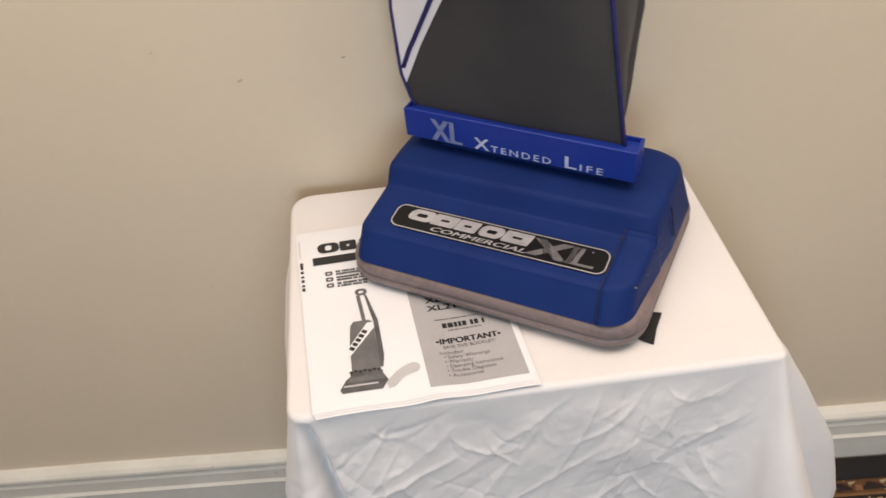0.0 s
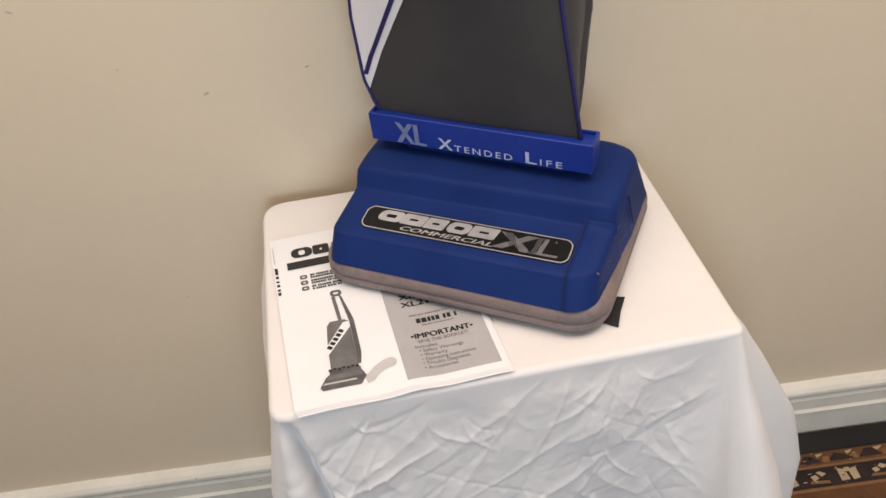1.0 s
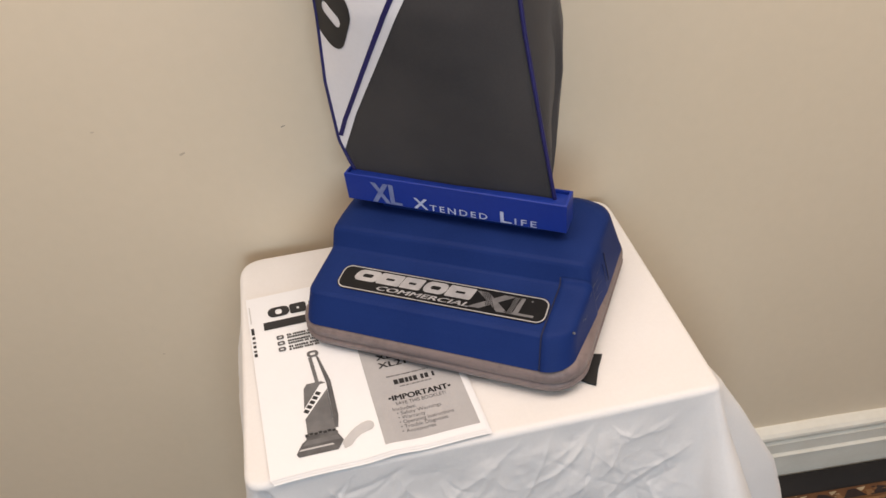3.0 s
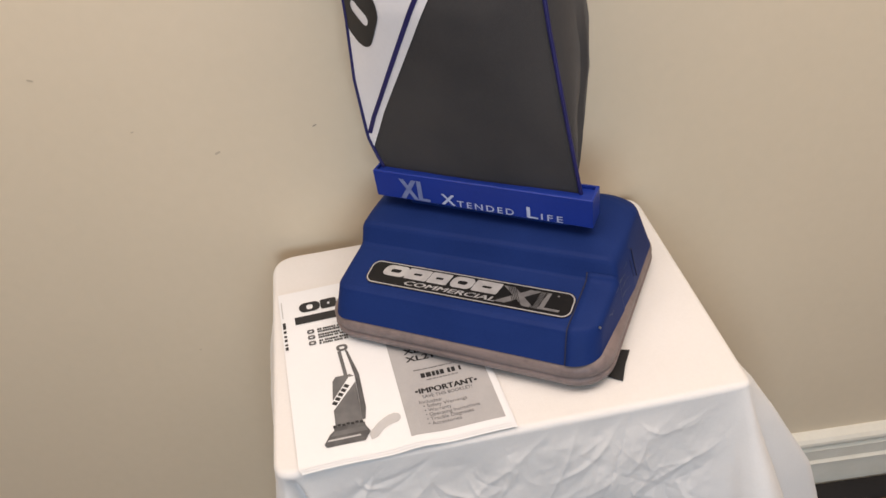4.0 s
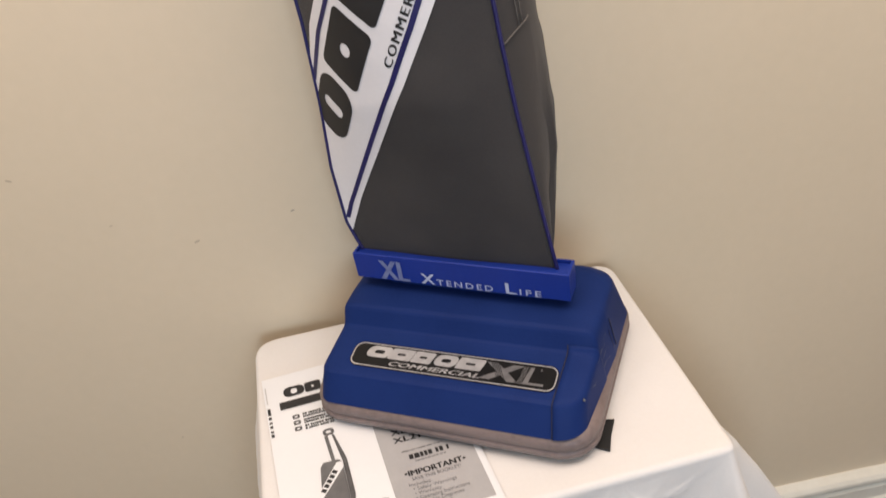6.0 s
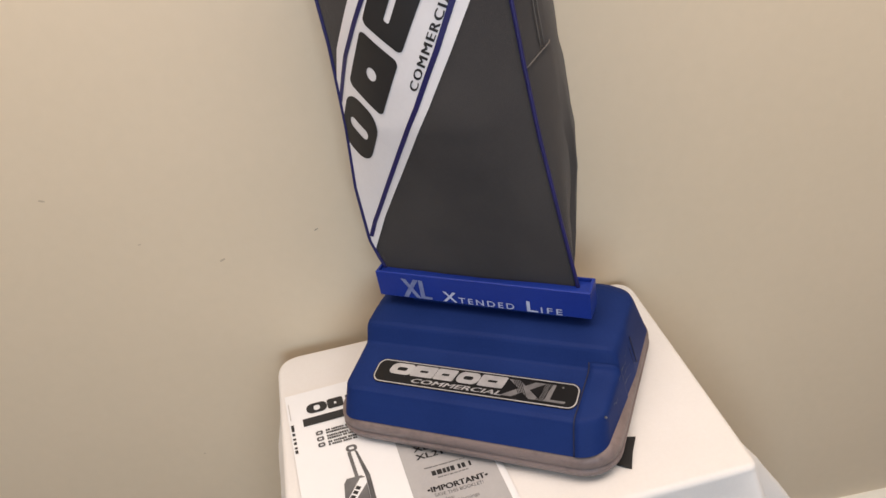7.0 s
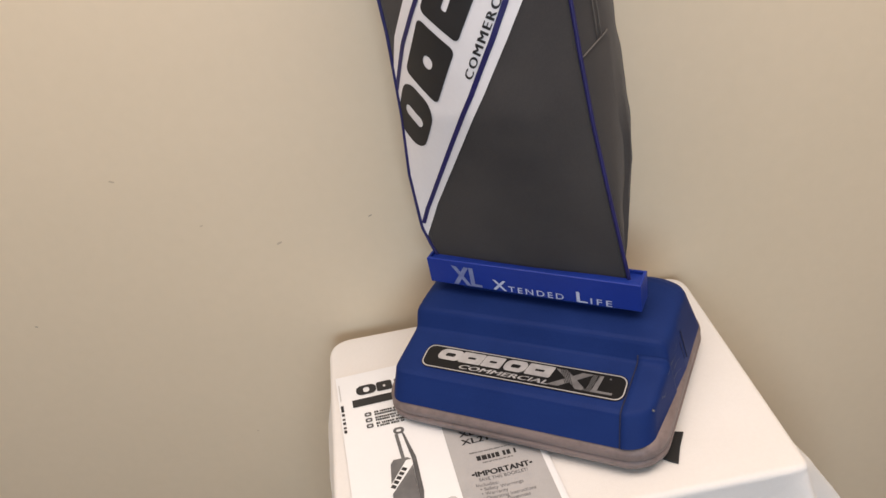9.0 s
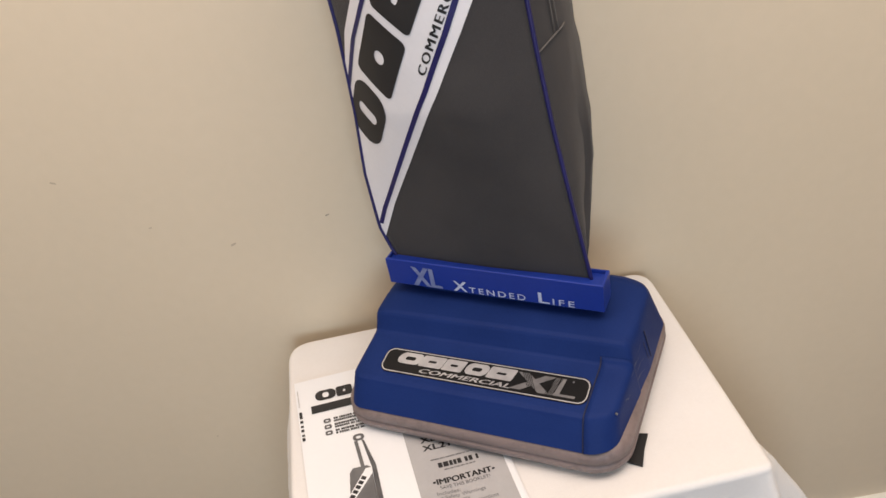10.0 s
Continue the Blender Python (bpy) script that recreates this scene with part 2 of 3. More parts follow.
def spot(name, x, z, w, h, depth, mat, turn=0.0):
    """A small scuff or dent on the wall or its skirting."""
    v, f = moved(disc_shape([(0.75 * w * math.cos(k * math.pi / 5) * (1 + 0.25 * math.sin(k * 2.3)), 0.75 * h * math.sin(k * math.pi / 5)) for k in range(10)], 1), 0, 0, turn)
    base = TURNED.inverted()
    return mesh_of(name, [base @ Vector((x + a, WY - 0.0157 * (x - 0.5) - depth, z + b)) for a, b in v], f, mat, False)


NORTH = bpy.data.objects["wall_north"]
for x, z, w, h, turn in ((-0.399, 0.900, 0.0028, 0.0014, -20), (0.096, 0.982, 0.0040, 0.0012, 18), (-0.165, 0.638, 0.0024, 0.0012, 0), (-0.205, 1.092, 0.0050, 0.0016, -25), (-0.120, 1.010, 0.0030, 0.0012, 5), (-0.030, 0.965, 0.0055, 0.0020, 20)):
    part("scuff", spot("scuff", x, z, w, h, 0.0006, MARK if x in (-0.399, 0.096) else MARK_PALE, turn), NORTH)
for x, z in ((-0.300, 0.182), (-0.190, 0.132)):
    part("dent", spot("dent", x, z, 0.0032, 0.0024, 0.0225 if z > 0.15 else 0.0152, MARK_PALE), skirting)


def rug():
    """Woven floor covering: black edge, then bands of brown, cream and black figures."""
    r = thing("rug", "brown, cream and black patterned oriental rug", "rug", TURNED @ pose(0, 0, FLOOR + 0.006))
    xa, xb = -2.4, 2.0

    def sheet(name, ya, yb, z, mat):
        part(name, box_mesh(name, (xa, ya, -0.006), (xb, yb, z), mat, 0.001, 1), r)

    sheet("border_band", -0.067, -0.02, 0.001, CARPET)
    sheet("border_band", -0.094, -0.067, 0.003, RUG_BROWN)
    sheet("border_band", -0.100, -0.094, 0.004, RUG_TAN)
    sheet("border_band", -0.140, -0.100, 0.003, RUG_DARK)
    sheet("border_band", -0.147, -0.140, 0.004, RUG_TAN)
    sheet("field", -2.2, -0.147, 0.003, RUG_BROWN)
    deep = lambda y: -0.067 + (y + 0.052) * 0.5625 if y > -0.103 else -0.100 + (y + 0.107) * 0.635
    rnd = random.Random(4)
    sets = {"dark_figures": (RUG_DARK, []), "cream_figures": (RUG_CREAM, []), "tan_figures": (RUG_TAN, [])}
    for i in range(74):
        x = xa + 0.03 + i * 0.06
        j = lambda: rnd.uniform(-0.003, 0.003)
        sets["dark_figures"][1].append([(x - 0.026 + j(), -0.093), (x + 0.024 + j(), -0.093), (x + 0.006, -0.066 + j()), (x - 0.008, -0.064)])
        sets["cream_figures"][1].append([(x + 0.012 + j(), -0.062), (x + 0.03, -0.058 + j()), (x + 0.024, -0.068), (x + 0.016, -0.075)])
        sets["tan_figures"][1].append([(x + 0.022, -0.095), (x + 0.037, -0.095), (x + 0.035 + j(), -0.075), (x + 0.026, -0.072)])
        if i % 2:
            sets["cream_figures"][1].extend([[(x - 0.018 + j(), -0.160), (x - 0.004, -0.158), (x - 0.006, -0.122 + j()), (x - 0.02, -0.118)], [(x + 0.002, -0.160 + j()), (x + 0.016, -0.157), (x + 0.014 + j(), -0.12), (x + 0.0, -0.124)],
                                         [(x - 0.006, -0.132), (x + 0.004, -0.132), (x + 0.004, -0.118), (x - 0.006, -0.118)]])
        else:
            sets["cream_figures"][1].extend([[(x - 0.012, -0.15 + j()), (x + 0.0, -0.142), (x - 0.004, -0.13), (x - 0.016 + j(), -0.134)], [(x + 0.006, -0.138), (x + 0.016 + j(), -0.13), (x + 0.006, -0.12), (x - 0.002, -0.126 + j())]])
            sets["tan_figures"][1].append([(x - 0.022, -0.158), (x + 0.02 + j(), -0.162), (x + 0.016, -0.152), (x - 0.018, -0.150 + j())])
    for k in range(200):
        x, y = rnd.uniform(0.1, 0.8), rnd.choice((rnd.uniform(-0.098, -0.056), rnd.uniform(-0.166, -0.112)))
        w, h = rnd.uniform(0.0015, 0.006), rnd.uniform(0.0015, 0.0025)
        sets[rnd.choice(("tan_figures", "cream_figures", "dark_figures"))][1].append([(x - w, y - h * 0.4), (x + w * 0.3, y - h), (x + w, y + h * 0.5), (x - w * 0.2, y + h)])
    for nm, (mat, quads) in sets.items():
        verts = [(px, deep(py), 0.0042 + 0.0001 * (k % 7)) for k, q in enumerate(quads) for px, py in q]
        faces = [tuple(range(4 * k, 4 * k + 4)) for k in range(len(quads))]
        tagged(part(nm, mesh_of(nm, verts, faces, mat, False), r), kind="stuff")


rug()

# ---- the table and its cloth ----
CORNERS = [(-0.004, 0.012), (0.030, -0.338), (0.5105, -0.3165), (0.4945, 0.024)]     # back left, front left, front right, back right


def table():
    t = thing("side_table", "plain dark wooden side table hidden under a white cloth", "table")
    verts = []
    for z in (TOP - 0.030, TOP - 0.010):
        verts += [(x * 0.95 + 0.0125, y * 0.92 - 0.013, z) for x, y in CORNERS]
    part("tabletop", mesh_of("tabletop", verts, [(0, 1, 2, 3), (4, 5, 6, 7), (0, 1, 5, 4), (1, 2, 6, 5), (2, 3, 7, 6), (3, 0, 4, 7)], WOOD, False), t)
    for x, y in ((0.05, -0.04), (0.07, -0.29), (0.46, -0.275), (0.45, -0.03)):
        part("leg", box_mesh("leg", (x - 0.018, y - 0.018, FLOOR + 0.004), (x + 0.018, y + 0.018, TOP - 0.030), WOOD, 0.002), t)


table()


def outline():
    """The cloth's outline round the table top: points with outward normals and distance from each corner."""
    pts = []
    radius = (0.035, 0.02, 0.012, 0.03)
    for i in range(4):
        p, a, b = (Vector(CORNERS[k % 4]) for k in (i, i + 3, i + 1))
        r = radius[i]
        p0, p1 = p + (a - p).normalized() * r, p + (b - p).normalized() * r
        for k in range(13):
            t = k / 12
            pts.append(((1 - t) ** 2 * p0 + 2 * t * (1 - t) * p + t * t * p1))
        q0 = Vector(CORNERS[(i + 1) % 4])
        q0 = q0 + (p - q0).normalized() * radius[(i + 1) % 4]
        n = 320 if i == 1 else 80
        pts += [p1.lerp(q0, k / n) for k in range(1, n)]
    return pts


RIM = outline()
RIM_LEN = [0.0]
for _a, _b in zip(RIM, RIM[1:] + RIM[:1]):
    RIM_LEN.append(RIM_LEN[-1] + (_b - _a).length)


def rim_at(p):
    d = [(q - Vector(p)).length for q in RIM]
    return RIM_LEN[d.index(min(d))]


S_FL, S_FR = rim_at(CORNERS[1]), rim_at(CORNERS[2])


FOLDS = random.Random(11)
CREASES = []
for _k in range(190):
    _t = FOLDS.choice((-0.5, -0.6, -0.9, -1.3, 0.7, 1.2)) + FOLDS.uniform(-0.3, 0.3)
    CREASES.append((FOLDS.uniform(S_FL + 0.02, S_FR - 0.02), FOLDS.uniform(0.02, 0.42), math.cos(_t), math.sin(_t), FOLDS.choice((0.02, 0.03, 0.04, 0.05, 0.09, 0.12)) * FOLDS.uniform(0.8, 1.3), FOLDS.uniform(0.0013, 0.006), FOLDS.choice((-1, 1, 1)) * FOLDS.uniform(0.0004, 0.0022)))


def cloth():
    n = len(RIM)
    mid = sum(RIM, Vector((0, 0))) / n
    normals = []
    for i in range(n):
        d = RIM[(i + 2) % n] - RIM[i - 2]
        normals.append(Vector((-d.y, d.x)).normalized() * -1)
    if (RIM[0] - mid).dot(normals[0]) < 0:
        normals = [-q for q in normals]
    gauss = lambda x, w: math.exp(-(x / w) ** 2)
    rows = []
    for k in range(1, 26):                                     # the flat top
        f = 0.93 * k / 25
        rows.append([(*mid.lerp(p, f), TOP + 0.0010 * (1 - f / 0.93) * noise.noise((p.x * f * 14, p.y * f * 14, f * 3))) for p in RIM])
    for a in range(0, 91, 15):                                 # the rounded edge
        r = 0.007
        rows.append([(*(p + q * (r * math.sin(radians(a)) - r)), TOP - r + r * math.cos(radians(a))) for p, q in zip(RIM, normals)])
    drop = [0.002 * k for k in range(1, 151)] + [0.312 + 0.013 * k for k in range(0, 38)]
    for h in drop:
        row = []
        near = [c for c in CREASES if abs(h - c[1]) < c[4]]
        for i, (p, q) in enumerate(zip(RIM, normals)):
            s = RIM_LEN[i]
            fr, fl = s - S_FR, s - S_FL
            g = min(1.0, h / 0.03)
            o = 0.05 * h
            if S_FL < s < S_FR:
                o = 0.06 * h
            # the corner on the window's far side falls in two ridges with a hollow between
            cusp = lambda x, w: math.exp(-math.sqrt(x * x + 0.000003) / w)
            o += lerp([(0, 0), (0.03, 0.021), (0.08, 0.047), (0.21, 0.106), (0.24, 0.115), (0.34, 0.140), (0.8, 0.18)], h) * cusp(fr - 0.034, 0.026 + 0.05 * h)
            o += lerp([(0, 0), (0.05, 0.012), (0.12, 0.028), (0.32, 0.060), (0.8, 0.09)], h) * cusp(fr + 0.004, 0.005 + 0.016 * h)
            o -= lerp([(0, 0), (0.04, 0.007), (0.12, 0.016), (0.3, 0.028), (0.8, 0.03)], h) * gauss(fr - 0.010, 0.008)
            # the other front corner
            o += lerp([(0, 0), (0.1, 0.014), (0.3, 0.045), (0.8, 0.10)], h) * cusp(fl + 0.010, 0.02 + 0.06 * h)
            o -= lerp([(0, 0), (0.02, 0.012), (0.06, 0.024), (0.12, 0.031), (0.3, 0.038), (0.8, 0.035)], h) * gauss(fl - 0.012 - 0.085 * h, 0.0055 + 0.016 * h)
            if s < S_FL:
                o += 0.010 * g * math.sin(math.pi * min(1, max(0, s / S_FL)))
            # broad folds, then single sharp creases
            o += 0.012 * g * noise.noise((s * 5, h * 3, 2.0)) * min(1, h / 0.1)
            calm = min(1.0, max(0.0, (abs(fr) - 0.012) / 0.05))
            o += g * (0.4 + 0.6 * calm) * (0.0020 * noise.noise((s * 16 + h * 9, h * 13 - s * 9, 1.3)) - 0.0007 * abs(noise.noise((s * 75, h * 80 + s * 30, 8.4))))
            if S_FL < s < S_FR:                                # flat facets that meet in sharp lines
                o += calm * g * min(1, h / 0.05) * (0.0055 * abs(noise.noise((s * 10 + h * 5, h * 5 - s * 9, 5.1))) + 0.0028 * abs(noise.noise((s * 22 - h * 4, h * 9 + s * 13, 9.7))) - 0.0012 * abs(noise.noise((s * 36 + h * 10, h * 24 - s * 22, 4.4))))
            for cs, ch, ct, cn, half, wide, deep in near:
                if abs(s - cs) < half and calm > 0:
                    along = ((s - cs) * ct + (h - ch) * cn) / half
                    if abs(along) < 1:
                        off = -(s - cs) * cn + (h - ch) * ct + 0.01 * along * along
                        o += calm * g * 1.2 * deep * (1 - along * along) * math.exp(-abs(off) / wide)
            w = p + q * o
            row.append((w.x, min(w.y, WY - 0.024), max(FLOOR + 0.012, TOP - 0.007 - h)))
        rows.append(row)
    verts = [(mid.x, mid.y, TOP)] + [v for row in rows for v in row]
    faces = [(0, 1 + i, 1 + (i + 1) % n) for i in range(n)]
    for j in range(len(rows) - 1):
        faces += [(1 + j * n + i, 1 + j * n + (i + 1) % n, 1 + (j + 1) * n + (i + 1) % n, 1 + (j + 1) * n + i) for i in range(n)]
    ob = new("tablecloth", mesh_of("tablecloth", verts, faces, CLOTH))
    tagged(ob, "creased white cotton cloth draped over the table", "tablecloth")


cloth()

# ---- the booklet under the machine ----
PAGE = Matrix(((0.213 / 0.216, -0.044 / 0.268, 0.057), (0.016 / 0.216, 0.264 / 0.268, -0.336), (0, 0, 1)))


def page_z(a, b, lift=0.0):
    """Height of the cover over the cloth: flat, but for a wave near the lower edge."""
    near = math.exp(-(b / 0.09) ** 2)
    return TOP + 0.0035 + lift + 0.0045 * near * math.exp(-((a - 0.120) / 0.022) ** 2) + 0.0015 * near * math.sin(a * 40)


def on_page(a, b, lift=0.0004):
    q = PAGE @ Vector((a, b, 1))
    return (q.x, q.y, page_z(a, b, lift))


def booklet():
    t = thing("instruction_booklet", "white stapled instruction booklet with grey and black print, under the machine", "booklet")
    for k in range(3):
        dx, dy = 0.0016 * (2 - k), -0.0022 * (2 - k)
        part("page", grid_mesh("page", lambda i, j: (lambda q: (q[0] + dx, q[1] + dy * (1 if j < 0.5 else 0), q[2] - 0.0007 * (2 - k)))(on_page(i * 0.216, j * 0.268, 0.0)), 40, 30, PAPER), t)
    steps = lambda a0, a1, b0, b1, n=10: ([(a0 + (a1 - a0) * (i % (n + 1)) / n, b0 + (b1 - b0) * (i // (n + 1)) / n) for i in range((n + 1) ** 2)],
                                          [(r * (n + 1) + c, r * (n + 1) + c + 1, (r + 1) * (n + 1) + c + 1, (r + 1) * (n + 1) + c) for r in range(n) for c in range(n)])
    decal("grey_panel", steps(0.115, 0.211, 0.009, 0.165, 16), lambda x, y: on_page(x, y, 0.0003), PAPER_GREY, t)
    ink = lambda name, flat, mat=INK, z=0.0007: decal(name, flat, lambda x, y: on_page(x, y, z), mat, t)
    # the maker's mark as plain blocks, and the bar under it
    for k, w in enumerate((0.026, 0.02, 0.02, 0.02, 0.02)):
        o = rounded(w, 0.017, 0.0075 if k == 0 else 0.003)
        i = rounded(w * 0.3, 0.009, 0.003) if k == 0 else rounded(w * 0.15, 0.004, 0.001)
        ink("mark", moved(ring_shape(o, i, 1), 0.037 + 0.0235 * k, 0.2345))
    ink("print_bar", moved(bar(0.15, 0.013), 0.017, 0.2065))
    rnd = random.Random(5)

    def words(x, y, w, h, mat):
        """Small print that cannot be read: a line of short bars."""
        verts, faces, at = [], [], x
        while at < x + w:
            step = min(rnd.uniform(0.45, 0.85) * h, x + w - at)
            verts += [(at, y), (at + step, y), (at + step, y + h), (at, y + h)]
            faces.append(tuple(range(len(verts) - 4, len(verts))))
            at += step + h * rnd.choice((0.16, 0.16, 0.16, 0.2, 0.6))
        ink("print_line", (verts, faces), mat)

    for k in range(3):
        y = 0.1895 - 0.0098 * k
        ink("print_icon", moved(ring_shape(rounded(0.0085, 0.0065, 0.002), rounded(0.004, 0.0025, 0.001), 1), 0.0335, y + 0.0005), INK_MID)
        words(0.0415, y + 0.0006, 0.036 + 0.004 * (k % 2), 0.0031, INK)
        words(0.0415, y - 0.0036, 0.034 + 0.005 * (k % 2), 0.0030, INK)
    for k, h in enumerate((0.011, 0.004, 0.003, 0.004, 0.003, 0.005)):
        ink("print_bar", moved(bar(0.0035, h), 0.0018, 0.203 - 0.0072 * k), INK)
    ink("print_bar", moved(bar(0.0012, 0.03), 0.0024, 0.222), INK_PALE)
    # the picture of an upright cleaner, in flat greys
    poly = lambda pts: ([(x, y) for x, y in pts], [tuple(range(len(pts)))])
    ink("picture_shadow", poly([(0.075, 0.026), (0.080, 0.031), (0.086, 0.0365), (0.092, 0.0405), (0.098, 0.043), (0.104, 0.0438), (0.108, 0.042), (0.1100, 0.0385), (0.1095, 0.0345), (0.1065, 0.0318),
                                (0.101, 0.0312), (0.095, 0.0298), (0.089, 0.026), (0.083, 0.0195), (0.076, 0.0175)]), INK_PALE, 0.0005)
    ink("picture_handle", moved(ring_shape(rounded(0.013, 0.010, 0.0045), rounded(0.006, 0.004, 0.0018), 1), 0.0655, 0.153), INK_MID)
    ink("picture_handle", poly([(0.0595, 0.148), (0.0635, 0.148), (0.0655, 0.108), (0.0615, 0.108)]), INK_GREY)
    ink("picture_handle", poly([(0.0680, 0.150), (0.0710, 0.146), (0.0780, 0.108), (0.0775, 0.060), (0.0745, 0.045), (0.0715, 0.045), (0.0730, 0.106)]), INK_MID)
    ink("picture_bag", poly([(0.048, 0.104), (0.052, 0.110), (0.068, 0.110), (0.0725, 0.106), (0.0715, 0.040), (0.043, 0.041), (0.0445, 0.075)]), INK_GREY, 0.0008)
    ink("picture_band", poly([(0.0415, 0.060), (0.0415, 0.072), (0.066, 0.106), (0.0725, 0.106), (0.0725, 0.098)]), PAPER, 0.0010)
    for k in range(5):
        ink("picture_mark", moved(bar(0.0045, 0.0055), 0.0475 + 0.0038 * k, 0.0690 + 0.0053 * k, 54), INK, 0.0012)
    ink("picture_head", poly([(0.041, 0.041), (0.073, 0.041), (0.073, 0.036), (0.041, 0.036)]), INK_MID, 0.0009)
    ink("picture_head", poly([(0.029, 0.022), (0.036, 0.033), (0.041, 0.037), (0.073, 0.037), (0.077, 0.028), (0.070, 0.018), (0.031, 0.018)]), INK_MID, 0.0010)
    for k in range(7):
        ink("picture_head", moved(bar(0.0035, 0.0028), 0.0405 + 0.0046 * k, 0.0405 + 0.0008 * (k % 2)), INK, 0.0011)
    ink("picture_head", poly([(0.0415, 0.0355), (0.072, 0.0355), (0.0745, 0.0300), (0.0365, 0.0300)]), INK_GREY, 0.00105)
    ink("picture_head", poly([(0.032, 0.0245), (0.067, 0.0245), (0.066, 0.0265), (0.034, 0.0265)]), INK_PALE, 0.0011)
    # lettering on the grey panel
    for y in (0.1085, 0.1205):
        decal("lettering", moved(text_shape("XL210", 0.0112, 0.040), 0.131, y), lambda x, y: on_page(x, y, 0.0007), INK, t, "", 0.0009)
    words(0.136, 0.0935, 0.046, 0.0017, INK_GREY)
    words(0.142, 0.0820, 0.044, 0.0066, INK)
    words(0.147, 0.0775, 0.034, 0.0017, INK_GREY)
    decal("lettering", moved(text_shape("\u2022IMPORTANT\u2022", 0.0102, 0.066), 0.131, 0.0605), lambda x, y: on_page(x, y, 0.0007), INK, t, "", 0.0008)
    ink("lettering", moved(text_shape("SAVE THIS BOOKLET!", 0.0062, 0.053), 0.137, 0.0540), INK_MID)
    for k, (w, s) in enumerate((("Includes:", 0.024), ("\u2022 Safety Warnings", 0.046), ("\u2022 Warranty", 0.028), ("\u2022 Operating Instructions", 0.056), ("\u2022 Trouble Diagnoses", 0.048), ("\u2022 Accessories", 0.034))):
        ink("lettering", moved(text_shape(w, 0.0062, s), 0.132 + (0.003 if k else 0), 0.0470 - 0.0058 * k), INK_GREY)


booklet()

tape = new("tape_strip", mesh_of("tape_strip", [(x, y, z) for z in (TOP + 0.0012, TOP + 0.0035) for x, y in
           ((0.371, -0.277), (0.3795, -0.2835), (0.3875, -0.2885), (0.396, -0.268), (0.4055, -0.2505), (0.398, -0.2485), (0.388, -0.247))],
           [(0, 1, 2, 3, 4, 5, 6), (7, 8, 9, 10, 11, 12, 13)] + [(k, (k + 1) % 7, 7 + (k + 1) % 7, 7 + k) for k in range(7)], TAPE, False))
tagged(tape, "short strip of black fabric tape lying on the cloth", "tape strip")

# ---- the upright vacuum cleaner ----
YAW = 29.0
MID = 0.31                      # the machine's middle, across
VAC = pose(MID * math.cos(radians(YAW)), -MID * math.sin(radians(YAW)), TOP, 0, 0, -YAW)
vac = thing("vacuum_cleaner", "blue upright vacuum cleaner with charcoal fabric bag standing on a booklet", "vacuum cleaner", VAC)

TWIST = Matrix(((1, 0.016, 0, 0), (0.0175, 1, 0, 0), (0, 0, 1, 0), (0, 0, 0, 1)))     # the moulding is slightly askew
PROFILE = [(-0.0930, 0.036), (-0.0835, 0.052), (-0.0765, 0.0625), (-0.0748, 0.0655), (-0.0705, 0.0675), (-0.0190, 0.0770), (-0.0125, 0.0786), (-0.0095, 0.0808), (-0.0070, 0.0858), (-0.0020, 0.0968),
           (0.0000, 0.0994), (0.0045, 0.1016), (0.0300, 0.1052), (0.0700, 0.1102), (0.0880, 0.1120), (0.0960, 0.1112), (0.1030, 0.1075), (0.1080, 0.1010), (0.1350, 0.036)]
P_LEN = [0.0]
for _a, _b in zip(PROFILE, PROFILE[1:]):
    P_LEN.append(P_LEN[-1] + math.hypot(_b[0] - _a[0], _b[1] - _a[1]))


def hull(p, a, out=0.0):
    """A point of the motor housing: p along the front-to-back profile in metres, a from 0 (one end) to 180 degrees (the other)."""
    v = float(np.interp(p, P_LEN, [q[0] for q in PROFILE]))
    z = float(np.interp(p, P_LEN, [q[1] for q in PROFILE]))
    ca, sa = math.cos(radians(a)), math.sin(radians(a))
    n = 24 if ca > 0 else 15
    q = math.copysign(abs(ca) ** (2 / n), -ca)
    k = abs(sa) ** (2 / n)
    low = (z - 0.036) * k                                      # height over the bumper
    if q < 0:
        half = 0.1505 - 0.95 * max(0.0, low - 0.064)
    else:
        half = min(0.1575, 0.1545 + 0.075 * v) - 0.17 * low - 1.2 * max(0.0, low - 0.066)
    half += out
    r = 0.018 if q < 0 else 0.030
    turn = min(1.0, max(0.0, (abs(half * q) - half + r) / r))
    cut = r * (1 - math.sqrt(1 - 0.96 * turn * turn))
    v = 0.02 + (v - 0.02) * (1 - cut / 0.113 + out * 9)
    return TWIST @ Vector((half * q, v, 0.036 + (z - 0.036) * k + out))


ANGLES = [0, 0.0005, 0.003, 0.012, 0.05, 0.2, 0.6, 1.5, 3, 5, 8, 12, 17, 23, 30, 38, 47, 56, 65, 73, 81, 90]
ANGLES += [180 - a for a in ANGLES[-2::-1]]
P_STEPS = sorted([P_LEN[-1] * k / 150 for k in range(151)] + [p for p in P_LEN[1:-1]])


def housing():
    n = len(ANGLES)
    verts = [hull(p, a) for p in P_STEPS for a in ANGLES]
    faces = [(j * n + i, j * n + i + 1, (j + 1) * n + i + 1, (j + 1) * n + i) for j in range(len(P_STEPS) - 1) for i in range(n - 1)]
    return mesh_of("housing", verts, faces, BLUE)


body = part("housing", housing(), vac, "dark blue moulded plastic housing")


def angle_for(x):
    """The angle whose point lies x from the middle, near the shelf."""
    return 180 - math.degrees(math.acos(min(1.0, (x / 0.1480) ** 7.5)))


